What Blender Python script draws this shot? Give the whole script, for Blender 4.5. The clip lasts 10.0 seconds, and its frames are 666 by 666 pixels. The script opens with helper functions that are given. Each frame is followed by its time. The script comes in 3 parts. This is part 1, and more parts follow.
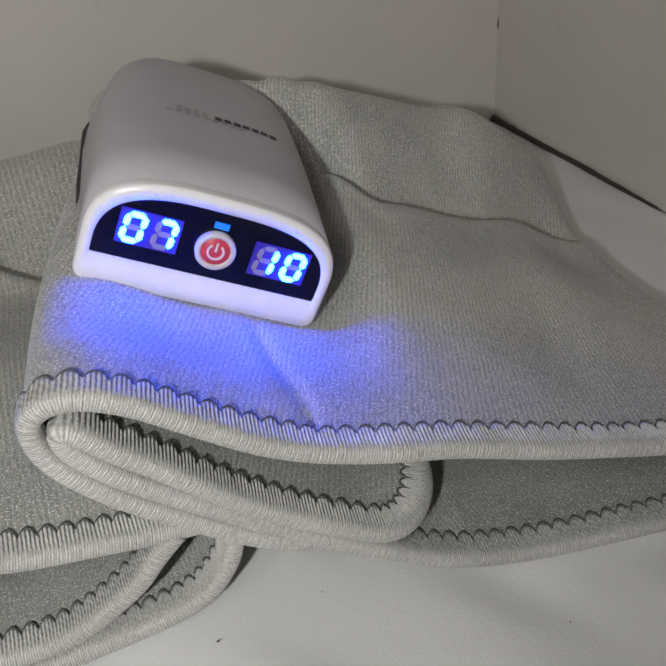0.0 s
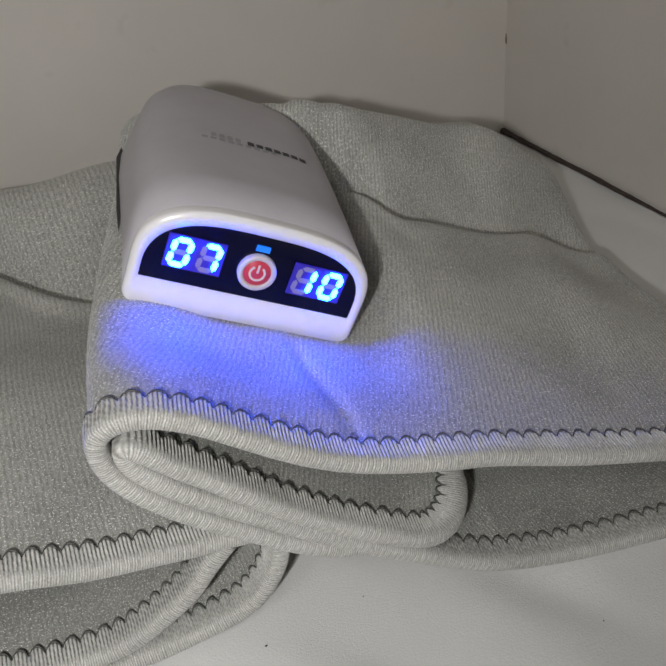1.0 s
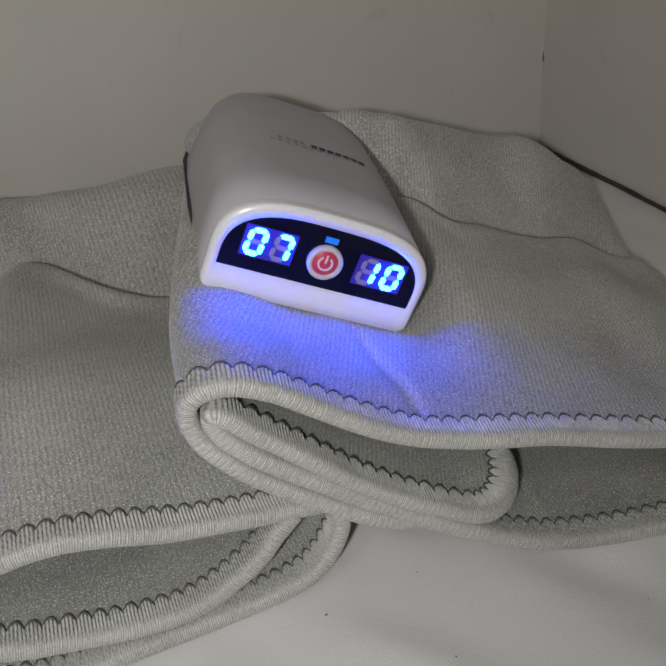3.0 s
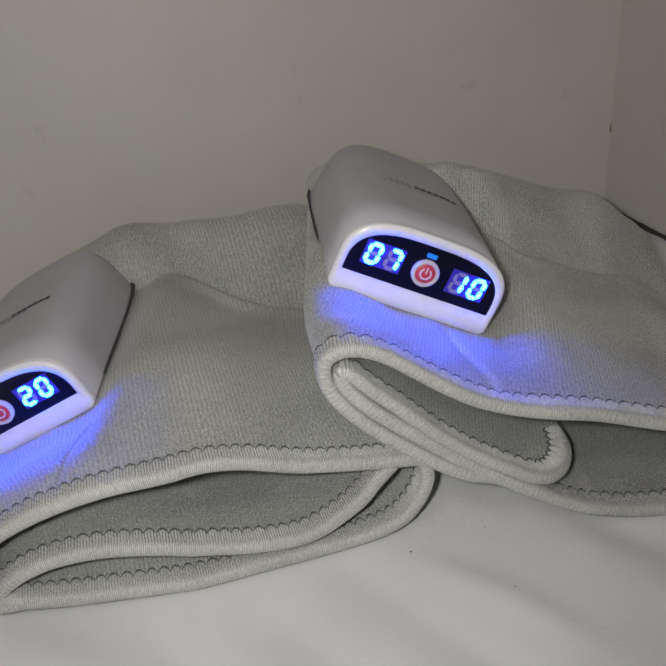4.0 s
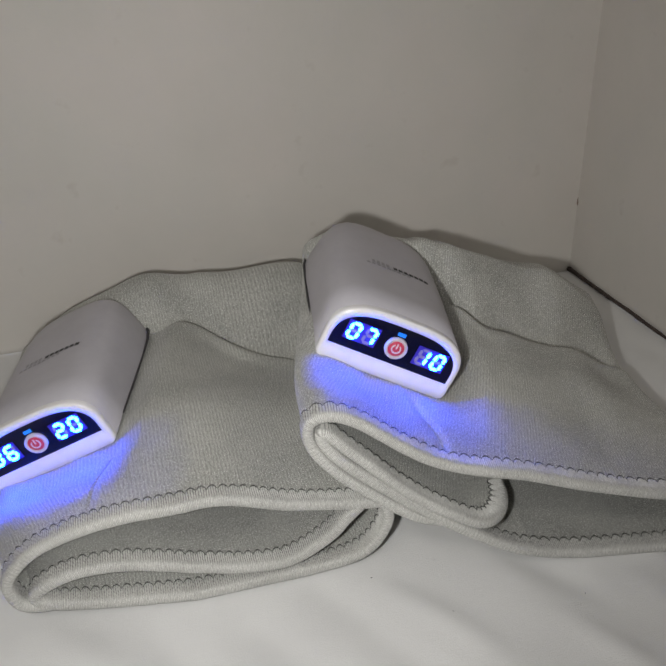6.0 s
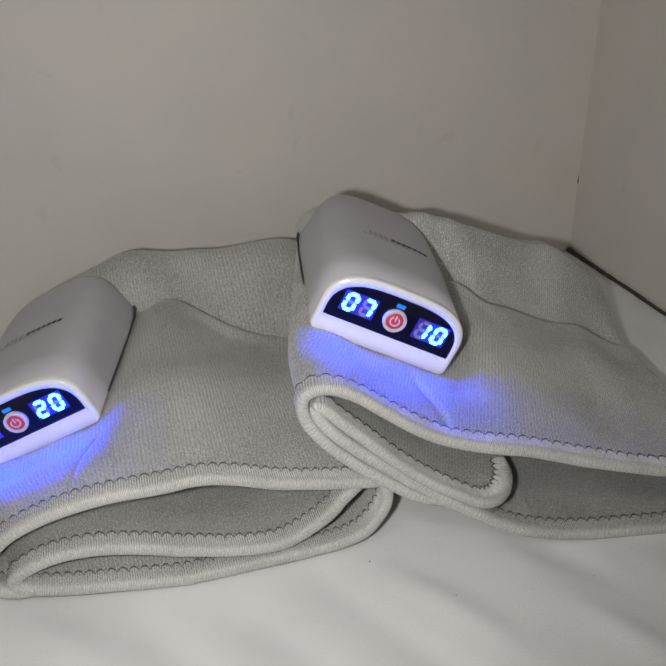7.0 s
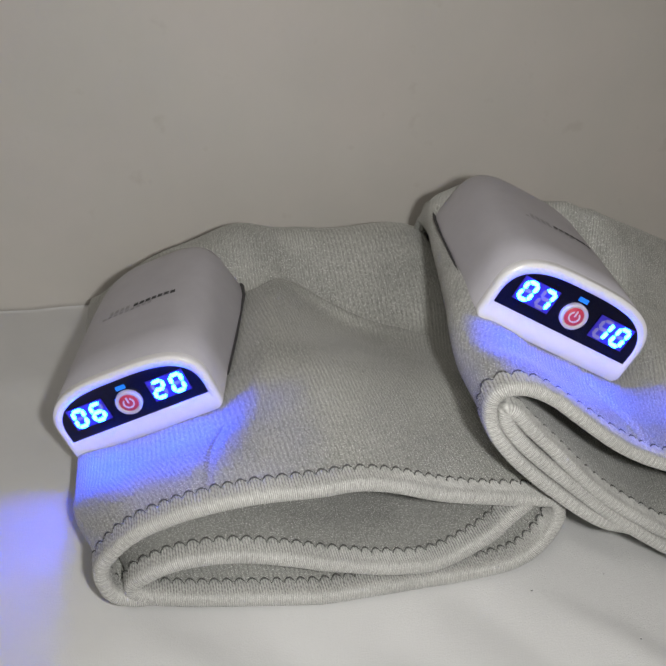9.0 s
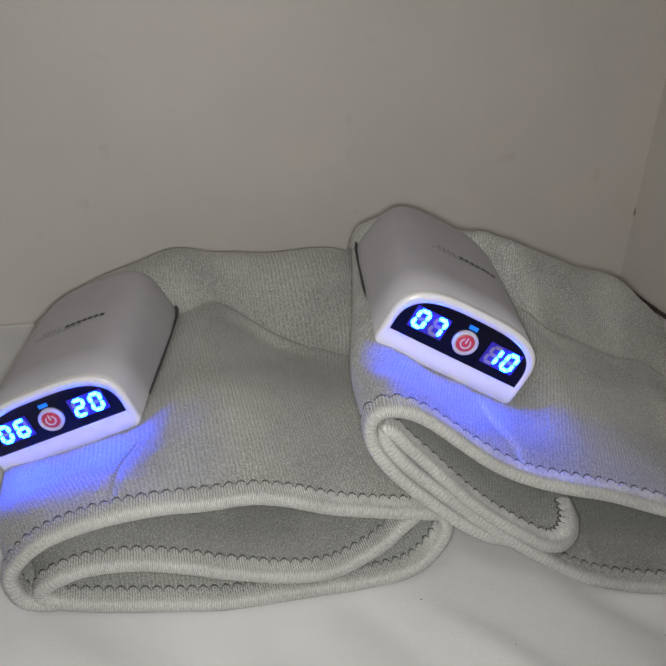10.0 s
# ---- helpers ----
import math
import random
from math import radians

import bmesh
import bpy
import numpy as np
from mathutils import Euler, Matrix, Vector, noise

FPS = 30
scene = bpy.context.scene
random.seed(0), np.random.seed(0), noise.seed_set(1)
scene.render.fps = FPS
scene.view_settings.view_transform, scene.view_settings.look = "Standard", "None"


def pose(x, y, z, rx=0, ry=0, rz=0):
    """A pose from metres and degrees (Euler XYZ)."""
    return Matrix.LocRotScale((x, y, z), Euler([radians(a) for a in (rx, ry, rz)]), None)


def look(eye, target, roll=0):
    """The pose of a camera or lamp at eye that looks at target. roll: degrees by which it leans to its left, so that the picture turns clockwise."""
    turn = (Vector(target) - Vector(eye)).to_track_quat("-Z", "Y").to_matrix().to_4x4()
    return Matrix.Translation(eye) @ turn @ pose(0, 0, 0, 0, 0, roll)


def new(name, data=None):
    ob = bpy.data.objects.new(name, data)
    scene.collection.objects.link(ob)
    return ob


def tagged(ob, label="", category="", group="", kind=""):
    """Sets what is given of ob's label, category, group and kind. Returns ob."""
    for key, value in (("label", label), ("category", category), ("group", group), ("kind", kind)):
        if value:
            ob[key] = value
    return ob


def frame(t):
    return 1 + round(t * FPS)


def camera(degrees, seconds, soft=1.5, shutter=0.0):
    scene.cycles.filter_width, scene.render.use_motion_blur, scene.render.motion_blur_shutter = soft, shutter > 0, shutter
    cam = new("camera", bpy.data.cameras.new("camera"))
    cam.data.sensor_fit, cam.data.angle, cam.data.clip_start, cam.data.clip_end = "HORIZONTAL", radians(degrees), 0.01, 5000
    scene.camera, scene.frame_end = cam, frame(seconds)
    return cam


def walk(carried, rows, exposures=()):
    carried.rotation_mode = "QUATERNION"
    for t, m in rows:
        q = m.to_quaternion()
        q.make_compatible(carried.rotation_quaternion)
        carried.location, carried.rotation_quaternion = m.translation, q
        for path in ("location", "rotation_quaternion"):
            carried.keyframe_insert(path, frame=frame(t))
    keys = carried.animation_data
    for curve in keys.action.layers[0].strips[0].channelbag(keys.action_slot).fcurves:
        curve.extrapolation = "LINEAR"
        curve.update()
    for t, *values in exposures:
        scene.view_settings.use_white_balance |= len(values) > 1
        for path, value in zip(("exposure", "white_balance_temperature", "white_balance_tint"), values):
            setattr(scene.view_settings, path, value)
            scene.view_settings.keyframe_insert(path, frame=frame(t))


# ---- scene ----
# The camera and its way
cam = camera(46.48, 10.0, soft=1.9)
PATH = [
    (0.0, (-0.0154, -0.1569, 0.2172), (0.2597, 0.6076, -0.3658), -5.66),
    (0.5, (-0.0216, -0.1565, 0.2207), (0.2509, 0.6132, -0.3565), -6.99),
    (1.0, (-0.0283, -0.1598, 0.2272), (0.2474, 0.6104, -0.3479), -6.87),
    (1.5, (-0.0250, -0.1631, 0.2271), (0.2503, 0.6086, -0.3463), -6.78),
    (2.0, (-0.0301, -0.1608, 0.2250), (0.2374, 0.6109, -0.3520), -6.86),
    (2.2, (-0.0293, -0.1600, 0.2245), (0.2355, 0.6136, -0.3511), -6.88),
    (3.3, (-0.0568, -0.1784, 0.2365), (0.1986, 0.6229, -0.3046), -5.77),
    (3.5, (-0.0581, -0.1836, 0.2449), (0.1472, 0.6346, -0.2921), -7.32),
    (4.0, (-0.0937, -0.2414, 0.2467), (0.1185, 0.6104, -0.2322), -5.17),
    (4.5, (-0.1158, -0.3006, 0.2872), (0.1070, 0.5781, -0.1350), -3.88),
    (5.0, (-0.1096, -0.3215, 0.3107), (0.1203, 0.5590, -0.1037), -2.82),
    (5.5, (-0.1086, -0.3086, 0.3093), (0.1235, 0.5663, -0.1158), -1.95),
    (5.7, (-0.1049, -0.2967, 0.3081), (0.1194, 0.5687, -0.1400), -2.08),
    (6.8, (-0.0989, -0.2873, 0.2978), (0.1323, 0.5566, -0.1863), -1.40),
    (7.0, (-0.1001, -0.2800, 0.2864), (0.1326, 0.5685, -0.1889), -1.61),
    (7.5, (-0.1162, -0.2794, 0.2895), (0.1108, 0.5702, -0.1865), -1.55),
    (8.0, (-0.1281, -0.2841, 0.2987), (0.0983, 0.5669, -0.1751), -1.31),
    (8.5, (-0.1451, -0.2443, 0.2718), (0.0892, 0.6001, -0.2099), 0.49),
    (9.0, (-0.1590, -0.2216, 0.2554), (0.0642, 0.6313, -0.2164), 2.04),
    (9.5, (-0.1404, -0.2269, 0.2523), (0.0856, 0.6251, -0.2199), 2.82),
    (10.0, (-0.1241, -0.2503, 0.2733), (0.1087, 0.6084, -0.1833), 2.76),
]
STOPS = [(0.0, -0.14), (2.2, -0.26), (3.5, -0.53), (4.0, -0.35), (4.5, -0.55), (5.0, -0.15), (5.5, -0.10), (8.0, -0.07), (8.5, 0.03), (9.0, -0.05), (9.5, -0.06), (10.0, -0.22)]
walk(cam, [(t, look(eye, target, roll)) for t, eye, target, roll in PATH], STOPS)

# ---------------------------------------------------------------- light
world = bpy.data.worlds.new("room_air")
scene.world = world
world.use_nodes = True
world.node_tree.nodes["Background"].inputs["Color"].default_value = (0.9, 0.85, 0.8, 1)
world.node_tree.nodes["Background"].inputs["Strength"].default_value = 0.0


def lamp(name, kind, energy, colour, m, size):
    data = bpy.data.lights.new(name, kind)
    data.energy, data.color = energy, colour
    if kind == "AREA":
        data.shape, data.size = "DISK", size
    else:
        data.shadow_soft_size = size
    ob = new(name, data)
    ob.matrix_world = m
    return ob


# the torch held beside the camera, and a dim fill lamp added under the ceiling
torch = lamp("torch", "SPOT", 4.0, (1.0, 0.985, 0.96), look((-0.120, -0.238, 0.261), (-0.07, 0.20, 0.135)), 0.009)
torch.data.spot_size, torch.data.spot_blend = radians(142), 1.0
lamp("ceiling_lamp", "AREA", 5.5, (1.0, 0.96, 0.90), look((-0.9, -1.0, 1.75), (-0.9, -1.0, 0.0)), 0.30)


# ---------------------------------------------------------------- materials
def material(name, colour, rough=0.5, metal=0.0, **more):
    m = bpy.data.materials.new(name)
    m.use_nodes = True
    b = m.node_tree.nodes["Principled BSDF"]
    b.inputs["Base Color"].default_value = (*colour, 1)
    b.inputs["Roughness"].default_value = rough
    b.inputs["Metallic"].default_value = metal
    for key, value in more.items():
        b.inputs[key.replace("_", " ")].default_value = value
    return m


def node(m, kind, **values):
    n = m.node_tree.nodes.new(kind)
    for key, value in values.items():
        n.inputs[key].default_value = value
    return n


def wire(m, a, out, b, into):
    m.node_tree.links.new(a.outputs[out], b.inputs[into])


def ramp(m, stops):
    r = m.node_tree.nodes.new("ShaderNodeValToRGB")
    e = r.color_ramp.elements
    while len(e) < len(stops):
        e.new(0.5)
    for k, (p, c) in enumerate(stops):
        e[k].position, e[k].color = p, (*c, 1)
    return r


def mottled(m, scale, low, high, bump=0.0, bump_scale=400.0, coords="Object"):
    """Colour that wanders between low and high, with a second finer scale and a fine relief."""
    b = m.node_tree.nodes["Principled BSDF"]
    tc = m.node_tree.nodes.new("ShaderNodeTexCoord")
    n = node(m, "ShaderNodeTexNoise", Scale=scale, Detail=8.0, Roughness=0.65)
    wire(m, tc, coords, n, "Vector")
    r = ramp(m, [(0.3, low), (0.7, high)])
    wire(m, n, "Fac", r, "Fac")
    wire(m, r, "Color", b, "Base Color")
    if bump:
        f = node(m, "ShaderNodeTexNoise", Scale=bump_scale, Detail=4.0)
        wire(m, tc, coords, f, "Vector")
        bp = node(m, "ShaderNodeBump", Strength=bump, Distance=0.0006)
        wire(m, f, "Fac", bp, "Height")
        wire(m, bp, "Normal", b, "Normal")
    return m


wall_paint = mottled(material("wall_paint", (0.7, 0.66, 0.61), 0.6), 3.0, (0.635, 0.605, 0.57), (0.72, 0.69, 0.652), 0.25, 90.0)


def smudged(m, scale, tint):
    """Scattered faint finger marks and specks of dirt on the paint, with clouds of a slightly warmer tone."""
    b = m.node_tree.nodes["Principled BSDF"]
    source = b.inputs["Base Color"].links[0].from_socket
    tc = m.node_tree.nodes.new("ShaderNodeTexCoord")
    marks = node(m, "ShaderNodeTexNoise", Scale=scale, Detail=3.0, Roughness=0.55)
    wire(m, tc, "Object", marks, "Vector")
    r = ramp(m, [(0.66, (1, 1, 1)), (0.76, tint)])
    wire(m, marks, "Fac", r, "Fac")
    clouds = node(m, "ShaderNodeTexNoise", Scale=scale * 0.22, Detail=5.0, Roughness=0.6)
    wire(m, tc, "Object", clouds, "Vector")
    c = ramp(m, [(0.35, (0.955, 0.965, 0.95)), (0.65, (1.0, 0.985, 0.975))])
    wire(m, clouds, "Fac", c, "Fac")
    last = source
    for layer in (r, c):
        mix = m.node_tree.nodes.new("ShaderNodeMix")
        mix.data_type, mix.blend_type = "RGBA", "MULTIPLY"
        mix.inputs[0].default_value = 1.0
        m.node_tree.links.new(last, mix.inputs[6])
        wire(m, layer, "Color", mix, 7)
        last = mix.outputs[2]
    m.node_tree.links.new(last, b.inputs["Base Color"])
    return m


smudged(wall_paint, 48.0, (0.925, 0.915, 0.905))
ceiling_paint = mottled(material("ceiling_paint", (0.8, 0.8, 0.78), 0.7), 3.0, (0.76, 0.75, 0.73), (0.82, 0.81, 0.79))
floor_wood = mottled(material("floor_wood", (0.25, 0.16, 0.1), 0.4), 6.0, (0.2, 0.12, 0.07), (0.3, 0.2, 0.12))
bed_wood = mottled(material("bed_wood", (0.2, 0.13, 0.08), 0.45), 9.0, (0.16, 0.1, 0.06), (0.25, 0.16, 0.1))


def sheet_cloth():
    m = material("sheet_cloth", (0.74, 0.74, 0.73), 0.75)
    mottled(m, 9.0, (0.70, 0.70, 0.695), (0.775, 0.775, 0.765), 0.35, 1500.0)
    return m


def knit(name, low, high, pitch, relief, glitter, rib, patch):
    """Brushed stretch knit: fine wales along the depth, short fibres, glints painted as pale specks, slow patches of
    wear.
    """
    m = material(name, low, 0.6)
    b = m.node_tree.nodes["Principled BSDF"]
    b.inputs["Sheen Weight"].default_value = 0.2
    b.inputs["Sheen Roughness"].default_value = 0.4
    uv = m.node_tree.nodes.new("ShaderNodeUVMap")
    uv.uv_map = "UVMap"
    mp = node(m, "ShaderNodeMapping")
    mp.inputs["Scale"].default_value = (1.0, 0.30, 1.0)
    wire(m, uv, "UV", mp, "Vector")
    wave = node(m, "ShaderNodeTexWave", Scale=0.314 / pitch, Distortion=2.6, Detail=3.0)
    wave.bands_direction = "X"
    wave.inputs["Detail Scale"].default_value = 2.5
    wire(m, uv, "UV", wave, "Vector")
    fib = node(m, "ShaderNodeTexNoise", Scale=1150.0, Detail=3.0, Roughness=0.75)
    wire(m, mp, "Vector", fib, "Vector")
    slow = node(m, "ShaderNodeTexNoise", Scale=22.0, Detail=6.0, Roughness=0.6)
    wire(m, uv, "UV", slow, "Vector")

    def madd(a, out, k, c, out_c):
        n = m.node_tree.nodes.new("ShaderNodeMath")
        n.operation = "MULTIPLY_ADD"
        wire(m, a, out, n, 0)
        n.inputs[1].default_value = k
        wire(m, c, out_c, n, 2)
        return n

    # the wales show clearly in some patches and are brushed away in others
    wear = m.node_tree.nodes.new("ShaderNodeMapRange")
    wear.inputs["From Min"].default_value, wear.inputs["From Max"].default_value = 0.35, 0.65
    wear.inputs["To Min"].default_value, wear.inputs["To Max"].default_value = 0.35 * rib, rib
    wire(m, slow, "Fac", wear, "Value")
    wales = m.node_tree.nodes.new("ShaderNodeMath")
    wales.operation = "MULTIPLY"
    wire(m, wave, "Fac", wales, 0)
    wire(m, wear, "Result", wales, 1)
    grain = madd(fib, "Fac", 1.1, wales, "Value")
    both = madd(slow, "Fac", patch, grain, "Value")
    mid = 0.55 + 0.35 * rib + 0.5 * patch
    r = ramp(m, [(max(0.0, (mid - 0.32) / 2), low), (min(1.0, (mid + 0.36) / 2), high)])
    half = m.node_tree.nodes.new("ShaderNodeMath")
    half.operation = "MULTIPLY"
    half.inputs[1].default_value = 0.5
    wire(m, both, "Value", half, 0)
    wire(m, half, "Value", r, "Fac")
    # glints of shiny fibres, put into the base colour as near-white specks
    spark = node(m, "ShaderNodeTexNoise", Scale=1700.0, Detail=1.0)
    wire(m, uv, "UV", spark, "Vector")
    sr = ramp(m, [(0.61, (0, 0, 0)), (0.66, (1, 1, 1))])
    wire(m, spark, "Fac", sr, "Fac")
    sc = m.node_tree.nodes.new("ShaderNodeMath")
    sc.operation = "MULTIPLY"
    sc.inputs[1].default_value = glitter
    wire(m, sr, "Color", sc, 0)
    mix = m.node_tree.nodes.new("ShaderNodeMix")
    mix.data_type = "RGBA"
    wire(m, sc, "Value", mix, 0)
    wire(m, r, "Color", mix, 6)
    mix.inputs[7].default_value = (0.92, 0.92, 0.89, 1)
    wire(m, mix, 2, b, "Base Color")
    bp = node(m, "ShaderNodeBump", Strength=relief, Distance=0.0005)
    wire(m, grain, "Value", bp, "Height")
    wire(m, bp, "Normal", b, "Normal")
    return m


def ribbed(m, pitch, dark):
    """Paints furrow shade between the ribbon's ribs into its colour, and a fine diagonal twill."""
    b = m.node_tree.nodes["Principled BSDF"]
    link = b.inputs["Base Color"].links[0]
    source = link.from_socket
    uv = m.node_tree.nodes.new("ShaderNodeUVMap")
    uv.uv_map = "UVMap"
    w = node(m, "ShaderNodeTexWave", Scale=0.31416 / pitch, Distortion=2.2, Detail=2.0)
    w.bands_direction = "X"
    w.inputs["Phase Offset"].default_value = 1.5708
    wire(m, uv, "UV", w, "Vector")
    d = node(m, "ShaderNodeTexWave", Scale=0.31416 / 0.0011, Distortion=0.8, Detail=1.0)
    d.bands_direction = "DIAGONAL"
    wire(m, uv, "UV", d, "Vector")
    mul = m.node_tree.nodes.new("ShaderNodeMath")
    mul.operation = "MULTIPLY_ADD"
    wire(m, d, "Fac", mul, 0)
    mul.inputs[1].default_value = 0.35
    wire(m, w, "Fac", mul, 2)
    # shade of the furrows, multiplied into the yarn's colour
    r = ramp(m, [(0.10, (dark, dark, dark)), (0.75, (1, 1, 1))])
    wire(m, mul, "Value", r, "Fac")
    # the ribs show beside the scallops; round the lip they are finer and paler
    apart = m.node_tree.nodes.new("ShaderNodeSeparateXYZ")
    wire(m, uv, "UV", apart, "Vector")
    off = m.node_tree.nodes.new("ShaderNodeMath")
    off.operation = "SUBTRACT"
    off.inputs[1].default_value = 0.014
    wire(m, apart, "Y", off, 0)
    away = m.node_tree.nodes.new("ShaderNodeMath")
    away.operation = "ABSOLUTE"
    wire(m, off, "Value", away, 0)
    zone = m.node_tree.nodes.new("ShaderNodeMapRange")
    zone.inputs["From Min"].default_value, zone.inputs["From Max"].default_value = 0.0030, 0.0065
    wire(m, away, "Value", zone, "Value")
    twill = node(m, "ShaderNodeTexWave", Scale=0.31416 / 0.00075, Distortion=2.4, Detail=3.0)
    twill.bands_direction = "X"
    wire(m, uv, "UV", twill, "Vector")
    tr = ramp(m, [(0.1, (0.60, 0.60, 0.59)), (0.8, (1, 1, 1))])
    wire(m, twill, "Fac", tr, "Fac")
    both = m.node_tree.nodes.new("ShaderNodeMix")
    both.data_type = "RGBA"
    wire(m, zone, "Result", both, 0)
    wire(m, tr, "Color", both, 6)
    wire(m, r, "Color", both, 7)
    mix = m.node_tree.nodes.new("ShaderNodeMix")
    mix.data_type, mix.blend_type = "RGBA", "MULTIPLY"
    mix.inputs[0].default_value = 1.0
    m.node_tree.links.new(source, mix.inputs[6])
    wire(m, both, 2, mix, 7)
    wire(m, mix, 2, b, "Base Color")
    return m


grey_knit = knit("grey_knit", (0.225, 0.228, 0.208), (0.575, 0.578, 0.538), 0.0019, 0.7, 1.0, 0.30, 0.5)
darker_knit = knit("darker_knit", (0.185, 0.187, 0.172), (0.47, 0.472, 0.44), 0.0018, 0.7, 0.9, 0.12, 0.5)
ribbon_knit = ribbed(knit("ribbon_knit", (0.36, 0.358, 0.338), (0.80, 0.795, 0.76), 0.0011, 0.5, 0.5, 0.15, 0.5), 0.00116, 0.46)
# near-black for the shade in the gap between box and cloth
gap_shade_black = material("gap_shade_black", (0.055, 0.053, 0.056), 0.7)
shaded_thread = material("shaded_thread", (0.10, 0.10, 0.093), 0.7)
seam_grey = material("seam_grey", (0.30, 0.30, 0.28), 0.6)
housing_plastic = mottled(material("housing_plastic", (0.5, 0.48, 0.5), 0.38), 60.0, (0.46, 0.445, 0.485), (0.51, 0.495, 0.535), 0.06, 2500.0)
bezel_plastic = mottled(material("bezel_plastic", (0.84, 0.83, 0.85), 0.22, Coat_Weight=0.3), 80.0, (0.81, 0.80, 0.82), (0.86, 0.85, 0.87))
window_black = material("window_black", (0.003, 0.003, 0.014), 0.16, Specular_IOR_Level=0.25)
button_silver = mottled(material("button_silver", (0.66, 0.61, 0.63), 0.3), 300.0, (0.60, 0.55, 0.57), (0.70, 0.65, 0.67))
button_red = mottled(material("button_red", (0.62, 0.05, 0.09), 0.35), 400.0, (0.56, 0.04, 0.075), (0.68, 0.065, 0.11))
symbol_white = material("symbol_white", (0.78, 0.7, 0.72), 0.45)
print_dark = material("print_dark", (0.03, 0.03, 0.035), 0.5)
print_pale = material("print_pale", (0.34, 0.33, 0.35), 0.5)
segment_off = material("segment_off", (0.29, 0.265, 0.46), 0.4)


def glowing(name, base, colour, strength):
    m = material(name, base, 0.4)
    b = m.node_tree.nodes["Principled BSDF"]
    b.inputs["Emission Color"].default_value = (*colour, 1)
    b.inputs["Emission Strength"].default_value = strength
    return m


segment_lit = glowing("segment_lit", (0.5, 0.6, 0.9), (0.0018, 0.055, 1.0), 255.0)
module_glow = glowing("module_glow", (0.035, 0.025, 0.14), (0.035, 0.014, 1.0), 0.30)
indicator_lit = glowing("indicator_lit", (0.02, 0.10, 0.35), (0.004, 0.20, 1.0), 0.9)


# ---------------------------------------------------------------- mesh helpers
def mesh_of(name, verts, faces, uvs=None, smooth=True):
    me = bpy.data.meshes.new(name)
    me.from_pydata([tuple(v) for v in verts], [], faces)
    if uvs is not None:
        layer = me.uv_layers.new(name="UVMap")
        index = np.empty(len(me.loops), dtype=np.int32)
        me.loops.foreach_get("vertex_index", index)
        layer.data.foreach_set("uv", np.asarray(uvs, dtype=np.float32)[index].ravel())
    if smooth:
        me.polygons.foreach_set("use_smooth", [True] * len(me.polygons))
    me.update()
    return me


def part_of(name, me, mat, parent, label=""):
    ob = new(name, me)
    me.materials.append(mat)
    ob.parent = parent
    if label:
        tagged(ob, label)
    return ob


def part(name, bm, mat, parent, label="", smooth=False):
    me = bpy.data.meshes.new(name)
    bm.normal_update()
    bm.to_mesh(me)
    bm.free()
    if smooth:
        me.polygons.foreach_set("use_smooth", [True] * len(me.polygons))
    return part_of(name, me, mat, parent, label)


def structure(name, lo, hi, mat, label, bevel=0.0):
    bm = bmesh.new()
    bmesh.ops.create_cube(bm, size=1.0)
    for v in bm.verts:
        v.co = Vector([lo[k] if v.co[k] < 0 else hi[k] for k in range(3)])
    if bevel:
        bmesh.ops.bevel(bm, geom=bm.edges[:], offset=bevel, segments=3, affect="EDGES")
    me = bpy.data.meshes.new(name)
    bm.to_mesh(me)
    bm.free()
    ob = new(name, me)
    me.materials.append(mat)
    return tagged(ob, label, name.split("_")[0], kind="structure")


def grid_faces(rows, cols, start=0, flip=False):
    out = []
    for i in range(rows - 1):
        for j in range(cols - 1):
            a = start + i * cols + j
            q = (a, a + 1, a + cols + 1, a + cols)
            out.append(q[::-1] if flip else q)
    return out


def step(x, a, b):
    k = np.clip((np.asarray(x, dtype=float) - a) / (b - a), 0.0, 1.0)
    return k * k * (3 - 2 * k)


# ---------------------------------------------------------------- the room
WALL_X, WALL_Y = 0.30, 0.32
FLOOR, TOP = -0.52, 1.95
structure("wall_north", (-2.6, WALL_Y, FLOOR), (WALL_X + 0.12, WALL_Y + 0.12, TOP), wall_paint, "off-white painted wall behind the bed, slightly smudged")
structure("wall_east", (WALL_X, -3.0, FLOOR), (WALL_X + 0.12, WALL_Y, TOP), wall_paint, "off-white painted wall along the side of the bed")
structure("wall_south", (-2.6, -3.12, FLOOR), (WALL_X + 0.12, -3.0, TOP), wall_paint, "plain off-white painted wall")
structure("wall_west", (-2.72, -3.12, FLOOR), (-2.6, WALL_Y + 0.12, TOP), wall_paint, "plain off-white painted wall")
structure("floor", (-2.72, -3.12, FLOOR - 0.1), (WALL_X + 0.12, WALL_Y + 0.12, FLOOR), floor_wood, "brown wooden floor")
structure("ceiling", (-2.72, -3.12, TOP), (WALL_X + 0.12, WALL_Y + 0.12, TOP + 0.1), ceiling_paint, "plain white ceiling")


